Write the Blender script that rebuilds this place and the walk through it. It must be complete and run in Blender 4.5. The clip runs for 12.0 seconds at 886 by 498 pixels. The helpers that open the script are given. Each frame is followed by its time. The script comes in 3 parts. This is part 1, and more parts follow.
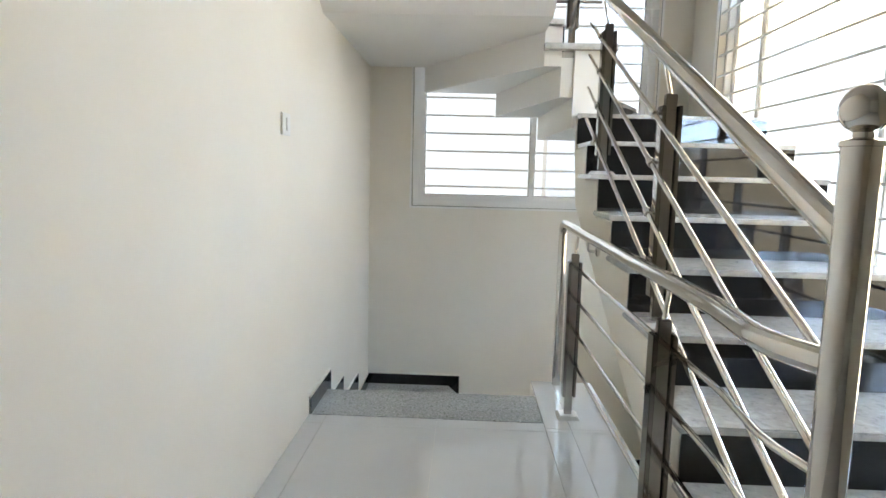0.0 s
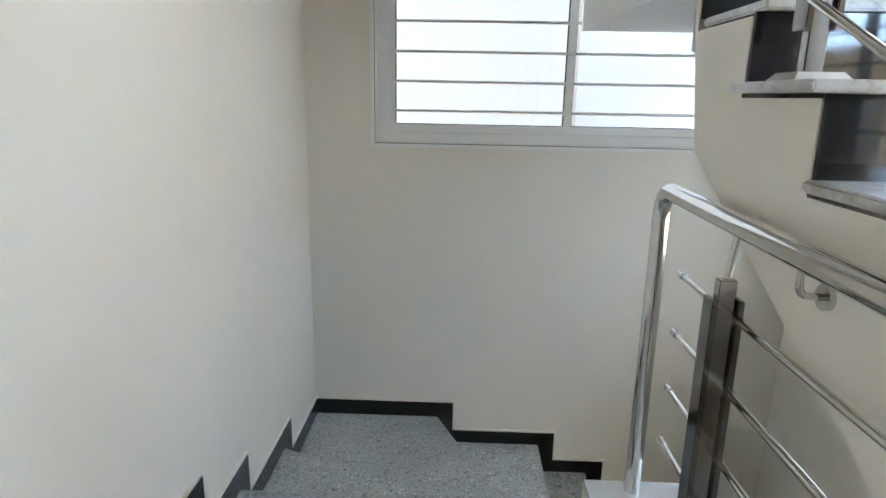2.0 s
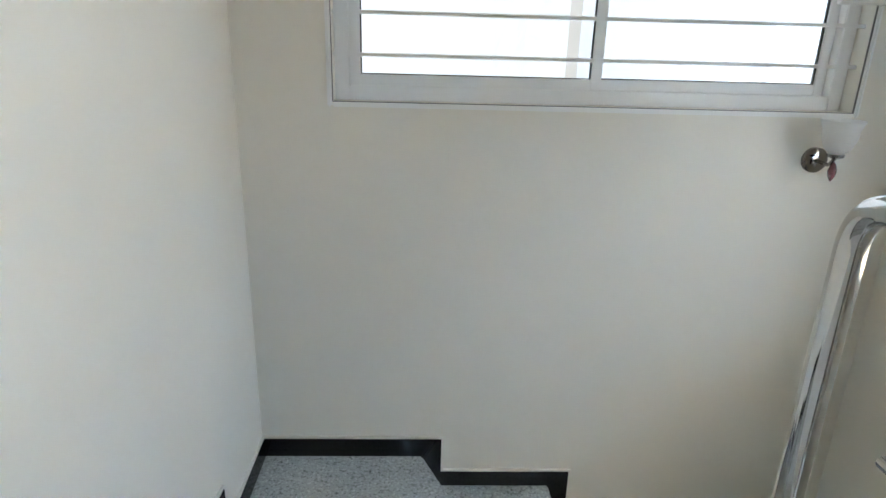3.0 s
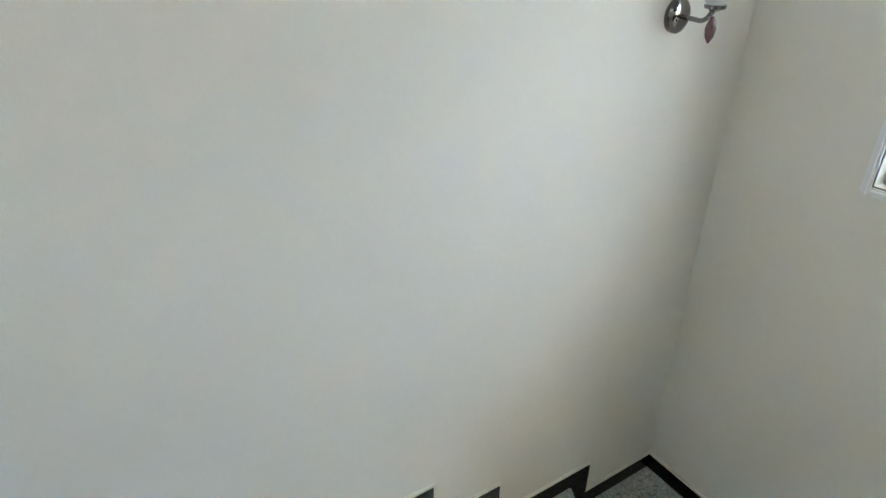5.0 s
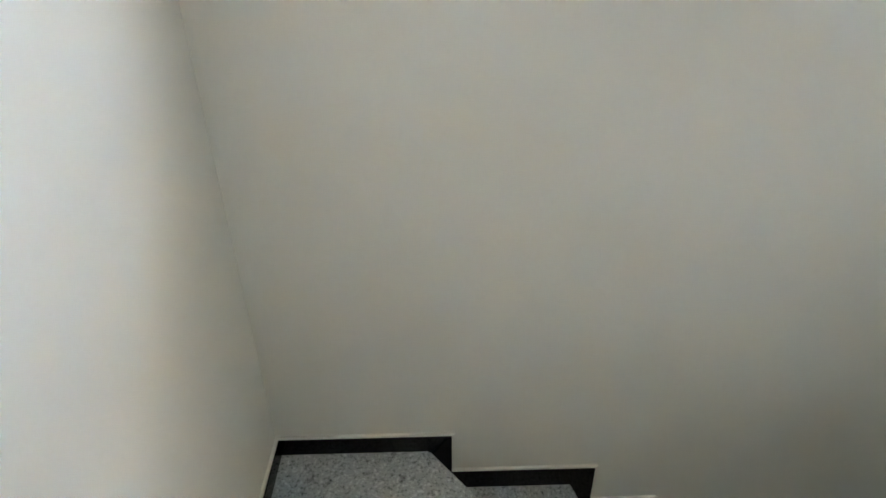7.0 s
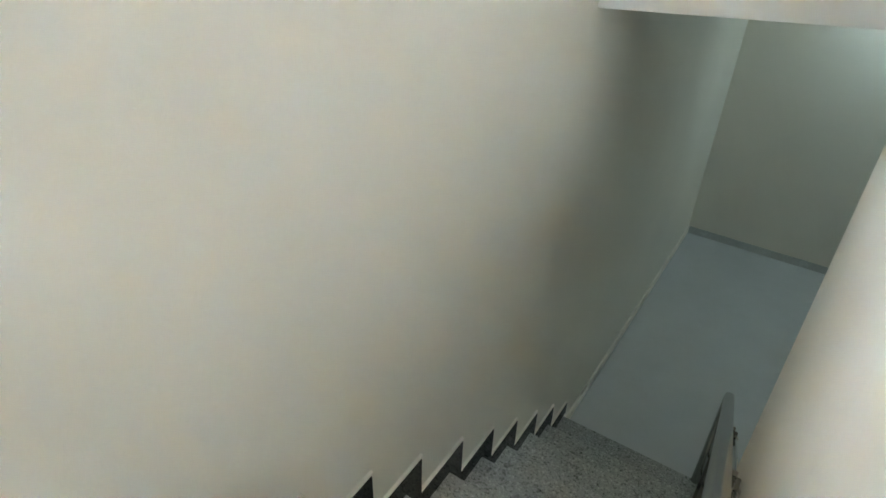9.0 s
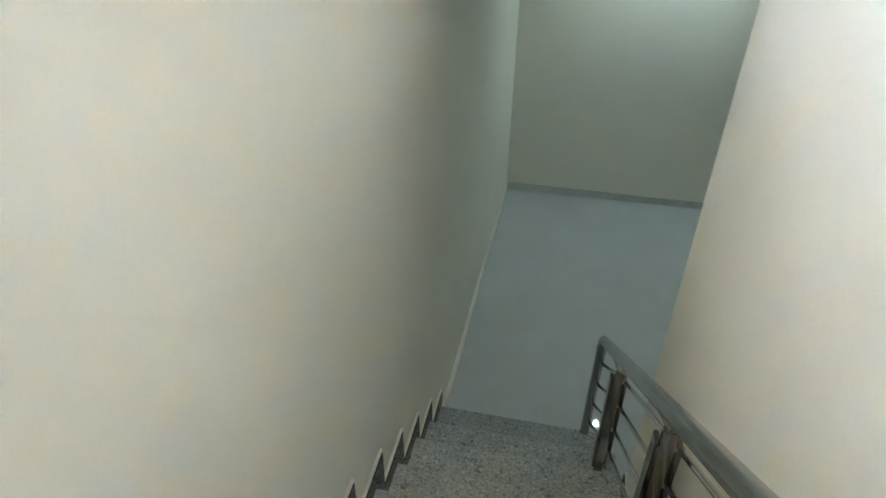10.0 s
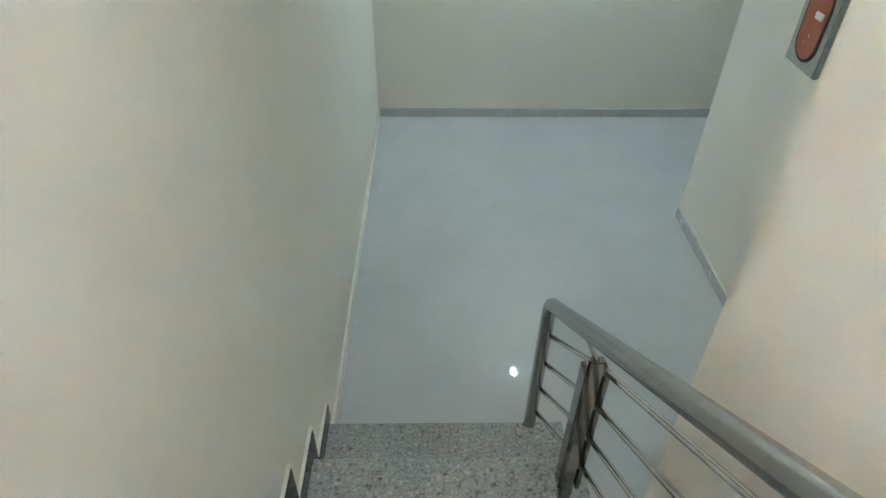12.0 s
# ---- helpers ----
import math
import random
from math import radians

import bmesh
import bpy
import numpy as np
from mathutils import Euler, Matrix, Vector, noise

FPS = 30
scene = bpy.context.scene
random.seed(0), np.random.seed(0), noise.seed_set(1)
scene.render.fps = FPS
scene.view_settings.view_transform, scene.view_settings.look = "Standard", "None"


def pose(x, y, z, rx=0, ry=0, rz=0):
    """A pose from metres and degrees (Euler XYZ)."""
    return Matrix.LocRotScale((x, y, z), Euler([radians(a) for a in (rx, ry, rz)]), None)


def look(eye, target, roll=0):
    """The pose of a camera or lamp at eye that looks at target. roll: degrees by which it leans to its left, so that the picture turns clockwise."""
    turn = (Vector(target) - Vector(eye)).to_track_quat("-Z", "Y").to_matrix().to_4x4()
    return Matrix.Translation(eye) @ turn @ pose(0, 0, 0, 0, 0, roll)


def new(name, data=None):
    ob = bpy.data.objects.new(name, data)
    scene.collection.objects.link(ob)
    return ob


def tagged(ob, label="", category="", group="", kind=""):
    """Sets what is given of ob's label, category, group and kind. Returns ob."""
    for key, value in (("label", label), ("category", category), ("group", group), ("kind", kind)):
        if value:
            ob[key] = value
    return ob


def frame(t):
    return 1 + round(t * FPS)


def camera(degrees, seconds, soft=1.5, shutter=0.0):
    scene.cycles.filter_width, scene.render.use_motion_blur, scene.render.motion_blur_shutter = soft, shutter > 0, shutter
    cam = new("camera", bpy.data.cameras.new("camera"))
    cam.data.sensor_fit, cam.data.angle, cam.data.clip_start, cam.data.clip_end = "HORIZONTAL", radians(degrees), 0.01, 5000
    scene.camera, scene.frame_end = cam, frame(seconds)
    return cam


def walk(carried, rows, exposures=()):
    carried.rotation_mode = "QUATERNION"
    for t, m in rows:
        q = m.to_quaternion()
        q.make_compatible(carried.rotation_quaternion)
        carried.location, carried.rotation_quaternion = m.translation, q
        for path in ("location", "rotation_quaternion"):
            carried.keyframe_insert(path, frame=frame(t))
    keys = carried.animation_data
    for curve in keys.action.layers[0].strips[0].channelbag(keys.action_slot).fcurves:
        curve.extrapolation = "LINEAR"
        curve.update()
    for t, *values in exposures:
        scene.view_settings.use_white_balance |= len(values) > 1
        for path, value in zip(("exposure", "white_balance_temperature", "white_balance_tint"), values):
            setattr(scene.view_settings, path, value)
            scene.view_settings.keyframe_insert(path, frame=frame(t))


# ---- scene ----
cam = camera(72.0, 12.0)
PATH = [
    (0, (0.827, 0.009, 1.317), (0.754, 1.993, 1.073), 1.4),
    (0.5, (0.833, 0.52, 1.318), (0.768, 2.498, 1.025), 1.3),
    (1, (0.838, 1.046, 1.31), (0.776, 3.015, 0.965), 1.3),
    (1.5, (0.824, 1.489, 1.293), (0.764, 3.446, 0.887), 1.3),
    (2, (0.824, 1.96, 1.293), (0.767, 3.899, 0.805), 1.1),
    (2.5, (0.805, 2.419, 1.265), (0.768, 4.336, 0.696), 1.3),
    (2.7, (0.759, 2.585, 1.262), (0.748, 4.495, 0.671), 1.3),
    (4.3, (0.631, 3.717, 1.269), (1.189, 5.392, 0.331), 2.4),
    (4.5, (0.7, 3.774, 1.268), (1.292, 5.419, 0.296), 1.3),
    (5, (0.649, 3.938, 1.116), (1.588, 5.422, 0.157), 0.5),
    (5.5, (0.681, 4.125, 0.937), (1.954, 5.337, -0.017), 0.5),
    (6, (0.698, 4.253, 0.811), (2.204, 5.193, -0.112), 0.1),
    (6.5, (0.824, 4.453, 0.742), (2.507, 4.923, -0.23), -1.2),
    (8.5, (1.681, 4.664, 0.187), (2.88, 3.497, -0.908), 2.7),
    (9, (1.823, 4.573, 0.057), (2.722, 3.167, -1.045), 1.8),
    (9.5, (1.943, 4.459, -0.074), (2.57, 2.909, -1.172), 1.0),
    (10, (2.074, 4.283, -0.192), (2.422, 2.662, -1.31), 0.4),
    (10.5, (2.151, 4.075, -0.336), (2.312, 2.453, -1.495), 0.2),
    (11, (2.171, 3.866, -0.461), (2.236, 2.272, -1.668), 0.2),
    (11.5, (2.185, 3.614, -0.625), (2.177, 2.049, -1.869), 0.4),
    (12, (2.171, 3.367, -0.819), (2.135, 1.817, -2.082), 0.7),
]
walk(cam, [(t, look(eye, target, roll)) for t, eye, target, roll in PATH], [
    (0.0, 0.32, 6980, 8), (0.5, 0.14, 6950, 9), (1.5, 0.14, 6700, 8), (2.5, 0.2, 6620, 7), (4.5, 0.68, 6450, 4), (6.0, 0.66, 6550, 6), (6.5, 0.73, 6590, 7),
    (8.5, 1.46, 6720, 6), (10.0, 2.08, 6700, 6), (11.0, 2.5, 6700, 7), (11.5, 2.7, 6650, 9), (12.0, 3.0, 6580, 12)])

# ---- world and light ----
world = bpy.data.worlds.new("world")
scene.world = world
world.use_nodes = True
wn = world.node_tree
sky = wn.nodes.new("ShaderNodeTexSky")
sky.sky_type = "NISHITA"
sky.sun_disc = False
sky.sun_elevation, sky.sun_rotation = radians(55), radians(140)
wn.nodes["Background"].inputs["Strength"].default_value = 0.12
wn.links.new(sky.outputs["Color"], wn.nodes["Background"].inputs["Color"])

sun_data = bpy.data.lights.new("sun", "SUN")
sun_data.energy, sun_data.angle, sun_data.color = 2.5, radians(0.5), (1.0, 0.95, 0.88)
sun = new("sun", sun_data)
sun.matrix_world = look((-12, -10, 20), (0, 0, 0))


# ---- materials ----
def material(name):
    m = bpy.data.materials.new(name)
    m.use_nodes = True
    return m, m.node_tree.nodes, m.node_tree.links, m.node_tree.nodes["Principled BSDF"]


def noise_tex(n, l, scale, detail=4.0, rough=0.55):
    t = n.new("ShaderNodeTexNoise")
    t.inputs["Scale"].default_value, t.inputs["Detail"].default_value, t.inputs["Roughness"].default_value = scale, detail, rough
    geo = n.new("ShaderNodeNewGeometry")
    l.new(geo.outputs["Position"], t.inputs["Vector"])
    return t.outputs["Fac"]


def ramp(n, l, fac, stops):
    r = n.new("ShaderNodeValToRGB")
    e = r.color_ramp.elements
    e[0].position, e[0].color = stops[0][0], (*stops[0][1], 1)
    e[1].position, e[1].color = stops[-1][0], (*stops[-1][1], 1)
    for p, c in stops[1:-1]:
        k = e.new(p)
        k.color = (*c, 1)
    l.new(fac, r.inputs["Fac"])
    return r.outputs["Color"]


def mix(n, l, a, b, fac, mode="MIX"):
    m = n.new("ShaderNodeMix")
    m.data_type, m.blend_type = "RGBA", mode
    if isinstance(fac, float):
        m.inputs["Factor"].default_value = fac
    else:
        l.new(fac, m.inputs["Factor"])
    l.new(a, m.inputs[6])
    l.new(b, m.inputs[7])
    return m.outputs[2]


def bump(n, l, bsdf, height, strength, distance=0.01):
    b = n.new("ShaderNodeBump")
    b.inputs["Strength"].default_value, b.inputs["Distance"].default_value = strength, distance
    l.new(height, b.inputs["Height"])
    l.new(b.outputs["Normal"], bsdf.inputs["Normal"])


def paint(name, colour, rough=0.6, vary=0.035, relief=0.22):
    m, n, l, b = material(name)
    lo = tuple(c * (1 - vary) for c in colour)
    big = noise_tex(n, l, 1.7, 3)
    col = ramp(n, l, big, [(0.3, lo), (0.7, colour)])
    l.new(col, b.inputs["Base Color"])
    b.inputs["Roughness"].default_value = rough
    fine = noise_tex(n, l, 42, 6, 0.65)
    bump(n, l, b, fine, relief, 0.004)
    return m


def granite(name, base, dark, light, rough, scale=170):
    m, n, l, b = material(name)
    f = noise_tex(n, l, scale, 3, 0.65)
    g = noise_tex(n, l, scale * 0.42, 4, 0.6)
    c1 = ramp(n, l, f, [(0.36, dark), (0.44, base), (0.56, base), (0.64, light)])
    c2 = ramp(n, l, g, [(0.34, dark), (0.42, base), (0.6, base), (0.7, light)])
    c = mix(n, l, c1, c2, 0.45)
    cloud = ramp(n, l, noise_tex(n, l, 3, 3), [(0.3, (0.82, 0.82, 0.82)), (0.7, (1, 1, 1))])
    c = mix(n, l, c, cloud, 1.0, "MULTIPLY")
    info = n.new("ShaderNodeObjectInfo")
    piece = ramp(n, l, info.outputs["Random"], [(0.0, (0.84, 0.84, 0.845)), (1.0, (1.10, 1.10, 1.09))])
    l.new(mix(n, l, c, piece, 1.0, "MULTIPLY"), b.inputs["Base Color"])
    b.inputs["Roughness"].default_value = rough
    bump(n, l, b, f, 0.02, 0.0006)
    return m


def glossy(name, colour, rough, vary=0.05, scale=4.0, coat=0.0):
    m, n, l, b = material(name)
    lo = tuple(c * (1 - vary) for c in colour)
    c = ramp(n, l, noise_tex(n, l, scale, 5, 0.6), [(0.35, lo), (0.65, colour)])
    l.new(c, b.inputs["Base Color"])
    r = n.new("ShaderNodeMapRange")
    r.inputs["To Min"].default_value, r.inputs["To Max"].default_value = rough * 0.8, rough * 1.3
    l.new(noise_tex(n, l, scale * 2.5, 4), r.inputs["Value"])
    l.new(r.outputs["Result"], b.inputs["Roughness"])
    b.inputs["Coat Weight"].default_value = coat
    return m


def metal(name, colour, rough):
    m, n, l, b = material(name)
    b.inputs["Metallic"].default_value = 1.0
    l.new(ramp(n, l, noise_tex(n, l, 9, 4), [(0.3, tuple(c * 0.9 for c in colour)), (0.7, colour)]), b.inputs["Base Color"])
    r = n.new("ShaderNodeMapRange")
    r.inputs["To Min"].default_value, r.inputs["To Max"].default_value = rough * 0.7, rough * 1.5
    l.new(noise_tex(n, l, 14, 5), r.inputs["Value"])
    l.new(r.outputs["Result"], b.inputs["Roughness"])
    return m


def plain(name, colour, rough, metallic=0.0):
    m, n, l, b = material(name)
    b.inputs["Base Color"].default_value = (*colour, 1)
    b.inputs["Roughness"].default_value, b.inputs["Metallic"].default_value = rough, metallic
    return m


def glow(name, z0, z1, stops):
    """A plain glowing distance with daylight put into its emission, which follows the height."""
    m, n, l, b = material(name)
    geo = n.new("ShaderNodeNewGeometry")
    sep = n.new("ShaderNodeSeparateXYZ")
    l.new(geo.outputs["Position"], sep.inputs["Vector"])
    r = n.new("ShaderNodeMapRange")
    r.inputs["From Min"].default_value, r.inputs["From Max"].default_value = z0, z1
    l.new(sep.outputs["Z"], r.inputs["Value"])
    c = ramp(n, l, r.outputs["Result"], stops)
    b.inputs["Base Color"].default_value = (0.12, 0.12, 0.12, 1)
    b.inputs["Roughness"].default_value = 0.9
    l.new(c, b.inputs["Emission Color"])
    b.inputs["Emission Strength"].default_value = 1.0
    return m


WALL = paint("wall_paint", (0.84, 0.795, 0.71))
CEIL = paint("ceiling_paint", (0.89, 0.88, 0.86))
GRANITE = granite("grey_granite", (0.455, 0.465, 0.455), (0.07, 0.075, 0.07), (0.82, 0.835, 0.82), 0.08, 82)
MARBLE = granite("pale_marble", (0.56, 0.55, 0.53), (0.36, 0.36, 0.355), (0.70, 0.69, 0.67), 0.14, 34)
BLACK = glossy("black_granite", (0.009, 0.009, 0.010), 0.05, 0.4, 30)
BLACK.node_tree.nodes["Principled BSDF"].inputs["Specular IOR Level"].default_value = 0.35
TILE = glossy("glazed_floor_tile", (0.66, 0.66, 0.65), 0.07, 0.05, 2.5)
TILE_LOW = glossy("polished_grey_tile", (0.55, 0.57, 0.58), 0.03, 0.06, 3.0)
GROUT = paint("grout", (0.42, 0.41, 0.39), 0.8)
STEEL = metal("polished_steel", (0.70, 0.68, 0.65), 0.07)
STEEL_POST = metal("tinted_post_steel", (0.40, 0.375, 0.355), 0.12)
# same steel for the lower handrail, its dark reflections put into the colour
STEEL_DIM = metal("steel_dim_reflections", (0.44, 0.43, 0.42), 0.2)
STEEL_SATIN = metal("satin_steel", (0.78, 0.76, 0.73), 0.32)
# mirror-polished plates: the black they reflect is set as a darker base colour
STEEL_DARK = metal("polished_steel_dark_reflections", (0.25, 0.23, 0.215), 0.09)
ALU = plain("white_powder_coat", (0.90, 0.90, 0.895), 0.35)
SEAL = plain("grey_sealant", (0.2, 0.195, 0.185), 0.7)
GREY_SEAL = plain("pale_gasket", (0.42, 0.41, 0.40), 0.6)
GASKET = plain("black_gasket", (0.02, 0.02, 0.02), 0.6)
SKIRT_LOW = glossy("grey_skirting", (0.57, 0.58, 0.56), 0.25, 0.1, 6)
PLASTIC = plain("white_plastic", (0.80, 0.79, 0.76), 0.35)
CHROME = metal("chrome", (0.26, 0.245, 0.24), 0.10)
DROP = plain("dark_red_glass", (0.06, 0.012, 0.014), 0.08)
ORANGE = plain("orange_plastic", (0.40, 0.11, 0.05), 0.5)
PANEL = plain("grey_green_enamel", (0.36, 0.38, 0.34), 0.45)

glass_m, gn, gl, gb = material("clear_glass")
gb.inputs["Base Color"].default_value = (0.97, 0.985, 0.98, 1)
gb.inputs["Roughness"].default_value = 0.0
gb.inputs["Transmission Weight"].default_value = 1.0
gb.inputs["IOR"].default_value = 1.45
frost_m, fn, fl, fb = material("frosted_shade_glass")
fb.inputs["Base Color"].default_value = (0.93, 0.92, 0.9, 1)
fb.inputs["Roughness"].default_value = 0.35
fb.inputs["Transmission Weight"].default_value = 0.6
BACK_N = glow("daylight_north", 0, 8, [(0.0, (0.74, 0.79, 0.86)), (0.5, (0.74, 0.79, 0.86)), (0.8, (7.0, 6.7, 6.1))])
# one plaster in two emission levels: daylight on the wall, shade on its edge
BACK_WALL = glow("plaster_sunlight_glow", 0, 8, [(0.0, (0.47, 0.46, 0.46)), (1.0, (0.52, 0.51, 0.51))])
BACK_EDGE = glow("plaster_shade_glow", 0, 8, [(0.0, (0.34, 0.34, 0.36)), (1.0, (0.40, 0.40, 0.42))])
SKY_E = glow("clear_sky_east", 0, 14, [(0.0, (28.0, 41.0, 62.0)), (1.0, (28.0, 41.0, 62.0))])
# added warm emitters: a low block and a canopy that shape the east light
WARM_GLOW_E = glow("added_warm_glow_east", 0, 6, [(0.0, (5.0, 4.4, 3.4)), (1.0, (5.0, 4.4, 3.4))])
CANOPY_GLOW_E = glow("added_canopy_glow", 0, 6, [(0.0, (5.0, 4.3, 3.2)), (1.0, (5.0, 4.3, 3.2))])


# ---- mesh helpers ----
def part(name, bm, mat, parent=None, label="", smooth=False, kind="", category=""):
    bmesh.ops.recalc_face_normals(bm, faces=bm.faces)
    me = bpy.data.meshes.new(name)
    bm.to_mesh(me)
    bm.free()
    me.materials.append(mat)
    if smooth:
        me.polygons.foreach_set("use_smooth", [True] * len(me.polygons))
        me.set_sharp_from_angle(angle=radians(38))
    ob = new(name, me)
    if parent is not None:
        ob.parent = parent
    return tagged(ob, label, category, "", kind)


def thing(name, label, category, at=(0, 0, 0), kind="", group=""):
    ob = new(name)
    ob.location = at
    ob.empty_display_size = 0.1
    return tagged(ob, label, category, group, kind)


def box(bm, x0, x1, y0, y1, z0, z1, bevel=0.0):
    vs = [bm.verts.new((x, y, z)) for z in (z0, z1) for y in (y0, y1) for x in (x0, x1)]
    fs = [bm.faces.new([vs[i] for i in f]) for f in ((0, 2, 3, 1), (4, 5, 7, 6), (0, 1, 5, 4), (2, 6, 7, 3), (0, 4, 6, 2), (1, 3, 7, 5))]
    if bevel:
        es = list({e for f in fs for e in f.edges})
        bmesh.ops.bevel(bm, geom=es, offset=bevel, segments=2, affect="EDGES")
    return bm


def boxed(*a, bevel=0.0):
    return box(bmesh.new(), *a, bevel=bevel)


def prism(poly, z0, z1, bm=None, bevel=0.0):
    bm = bm or bmesh.new()
    lo = [bm.verts.new((x, y, z0)) for x, y in poly]
    hi = [bm.verts.new((x, y, z1)) for x, y in poly]
    n = len(poly)
    top = bm.faces.new(hi)
    bm.faces.new(lo[::-1])
    for i in range(n):
        bm.faces.new((lo[i], lo[(i + 1) % n], hi[(i + 1) % n], hi[i]))
    if bevel:
        bmesh.ops.bevel(bm, geom=list(top.edges), offset=bevel, segments=2, affect="EDGES")
    return bm


def side_prism(poly, x0, x1, axis="x"):
    """A profile of (run, z) pairs drawn out along x, or along y."""
    bm = bmesh.new()
    put = (lambda d, a, z: (d, a, z)) if axis == "x" else (lambda d, a, z: (a, d, z))
    lo = [bm.verts.new(put(x0, a, z)) for a, z in poly]
    hi = [bm.verts.new(put(x1, a, z)) for a, z in poly]
    n = len(poly)
    bm.faces.new(hi)
    bm.faces.new(lo[::-1])
    for i in range(n):
        bm.faces.new((lo[i], lo[(i + 1) % n], hi[(i + 1) % n], hi[i]))
    return bm


def rounded(points, radius, steps=7):
    """A polyline with its inner corners rounded off."""
    ps = [Vector(p) for p in points]
    out = [ps[0]]
    for a, b, c in zip(ps, ps[1:], ps[2:]):
        u, v = (a - b).normalized(), (c - b).normalized()
        d = min(radius, (a - b).length * 0.45, (c - b).length * 0.45)
        p, q = b + u * d, b + v * d
        for i in range(steps + 1):
            t = i / steps
            out.append(p * (1 - t) ** 2 + b * 2 * t * (1 - t) + q * t * t)
    return out + [ps[-1]]


def tube(points, r, sides=16, bm=None, caps=True):
    bm = bm or bmesh.new()
    ps = [Vector(p) for p in points]
    up = None
    rings = []
    for i, p in enumerate(ps):
        d = (ps[min(i + 1, len(ps) - 1)] - ps[max(i - 1, 0)]).normalized()
        if up is None:
            up = d.orthogonal().normalized()
        up = (up - d * up.dot(d)).normalized()
        w = d.cross(up)
        rings.append([bm.verts.new(p + r * (math.cos(k * math.tau / sides) * up + math.sin(k * math.tau / sides) * w)) for k in range(sides)])
    for a, b in zip(rings, rings[1:]):
        for k in range(sides):
            bm.faces.new((a[k], a[(k + 1) % sides], b[(k + 1) % sides], b[k]))
    if caps:
        bm.faces.new(rings[0][::-1])
        bm.faces.new(rings[-1])
    return bm


def lathe(profile, centre, sides=24, bm=None):
    """Turned round z: (radius, height) pairs."""
    bm = bm or bmesh.new()
    cx, cy, cz = centre
    rings = []
    for r, h in profile:
        r = max(r, 1e-4)
        rings.append([bm.verts.new((cx + r * math.cos(k * math.tau / sides), cy + r * math.sin(k * math.tau / sides), cz + h)) for k in range(sides)])
    for a, b in zip(rings, rings[1:]):
        for k in range(sides):
            bm.faces.new((a[k], a[(k + 1) % sides], b[(k + 1) % sides], b[k]))
    bm.faces.new(rings[0][::-1])
    bm.faces.new(rings[-1])
    return bm


# ---- plan ----
XR, YF = 2.62, 5.185          # face of the side wall with a window, and of the end wall
RISE, RISE_LOW = 0.175, 0.2   # winders of the lower flight, and its straight part
ZL = -3.225                   # lower floor
YL = -1.38                     # end of the lower room
SX0, SX1, SY0, SY1 = 1.275, 1.6585, 2.608, 3.85   # spine wall between the flights
TOP = 4.6
SLAB = 0.41


def step_z(k):
    """Height of the k-th tread of the lower stair."""
    return -RISE * min(k, 7) - RISE_LOW * max(0, k - 7)


W1 = (0.36, 2.36, 1.045, 2.95)   # end-wall window: x0, x1, z0, z1
W2 = (1.2, 4.68, 0.42, 2.95)    # side-wall window: y0, y1, z0, z1


def wall_with_hole(name, axis, face, out, a0, a1, z0, z1, hole, label):
    """A wall of which the room's face lies at face; a hole (a0, a1, z0, z1) goes through it."""
    h0, h1, g0, g1 = hole
    bm = bmesh.new()
    f0, f1 = min(face, face + out), max(face, face + out)
    for p0, p1, q0, q1 in ((a0, h0, z0, z1), (h1, a1, z0, z1), (h0, h1, z0, g0), (h0, h1, g1, z1)):
        if axis == "y":
            box(bm, p0, p1, f0, f1, q0, q1)
        else:
            box(bm, f0, f1, p0, p1, q0, q1)
    bmesh.ops.remove_doubles(bm, verts=bm.verts, dist=1e-5)
    return part(name, bm, WALL, None, label, kind="structure", category="wall")


bm = boxed(-0.23, 0, -3.2, YF + 0.25, -SLAB, TOP)
box(bm, -0.23, 0, 2.62, YF + 0.25, ZL - 0.3, -SLAB)
tagged(part("wall_west", bm, WALL), "smooth off-white painted plaster wall beside the stair", "wall", kind="structure")
wall_with_hole("wall_north", "y", YF, 0.25, 0, XR + 0.25, ZL - 0.3, TOP, W1, "off-white plaster end wall with a barred window")
wall_with_hole("wall_east", "x", XR, 0.25, -3.2, YF, ZL - 0.3, TOP, W2, "off-white plaster side wall with a wide barred window")
tagged(part("wall_south", boxed(-0.23, XR + 0.25, -3.4, -3.2, -SLAB, TOP), WALL), "plain off-white wall closing the landing", "wall", kind="structure")
tagged(part("ceiling", boxed(-0.23, XR + 0.25, -3.4, YF + 0.25, TOP, TOP + 0.15), CEIL), "white painted ceiling over the stairwell", "ceiling", kind="structure")
rc = 0.1
turn = [(SX1 - rc + rc * math.cos(a), SY1 - rc + rc * math.sin(a)) for a in [radians(9 * i) for i in range(11)]]
tagged(part("wall_spine", prism([(SX0, SY0), (SX1, SY0)] + turn + [(SX0, SY1)], ZL, -0.012), WALL, smooth=True), "off-white plastered spine wall between the stair flights", "wall", kind="structure")

# landing slab with the tongue over the spine wall
bm = boxed(0, SX0, -3.2, 3.17, -SLAB, -0.012)
box(bm, SX0, SX1, -3.2, SY0, -SLAB, -0.012)
box(bm, SX1, XR, -3.2, 1.42, -SLAB, -0.012)
landing = tagged(part("floor_landing", bm, WALL), "white glazed tile floor of the upper landing", "floor", kind="structure")

# thin slab under the upper flight, its edge running askew to the stairwell
tagged(part("slab_edge", prism([(SX1, 1.42), (XR, 1.42), (XR, 2.352), (SX1, 2.0)], -SLAB, -0.265), WALL), "cream plastered slab edge over the lower flight", "floor slab", kind="structure")

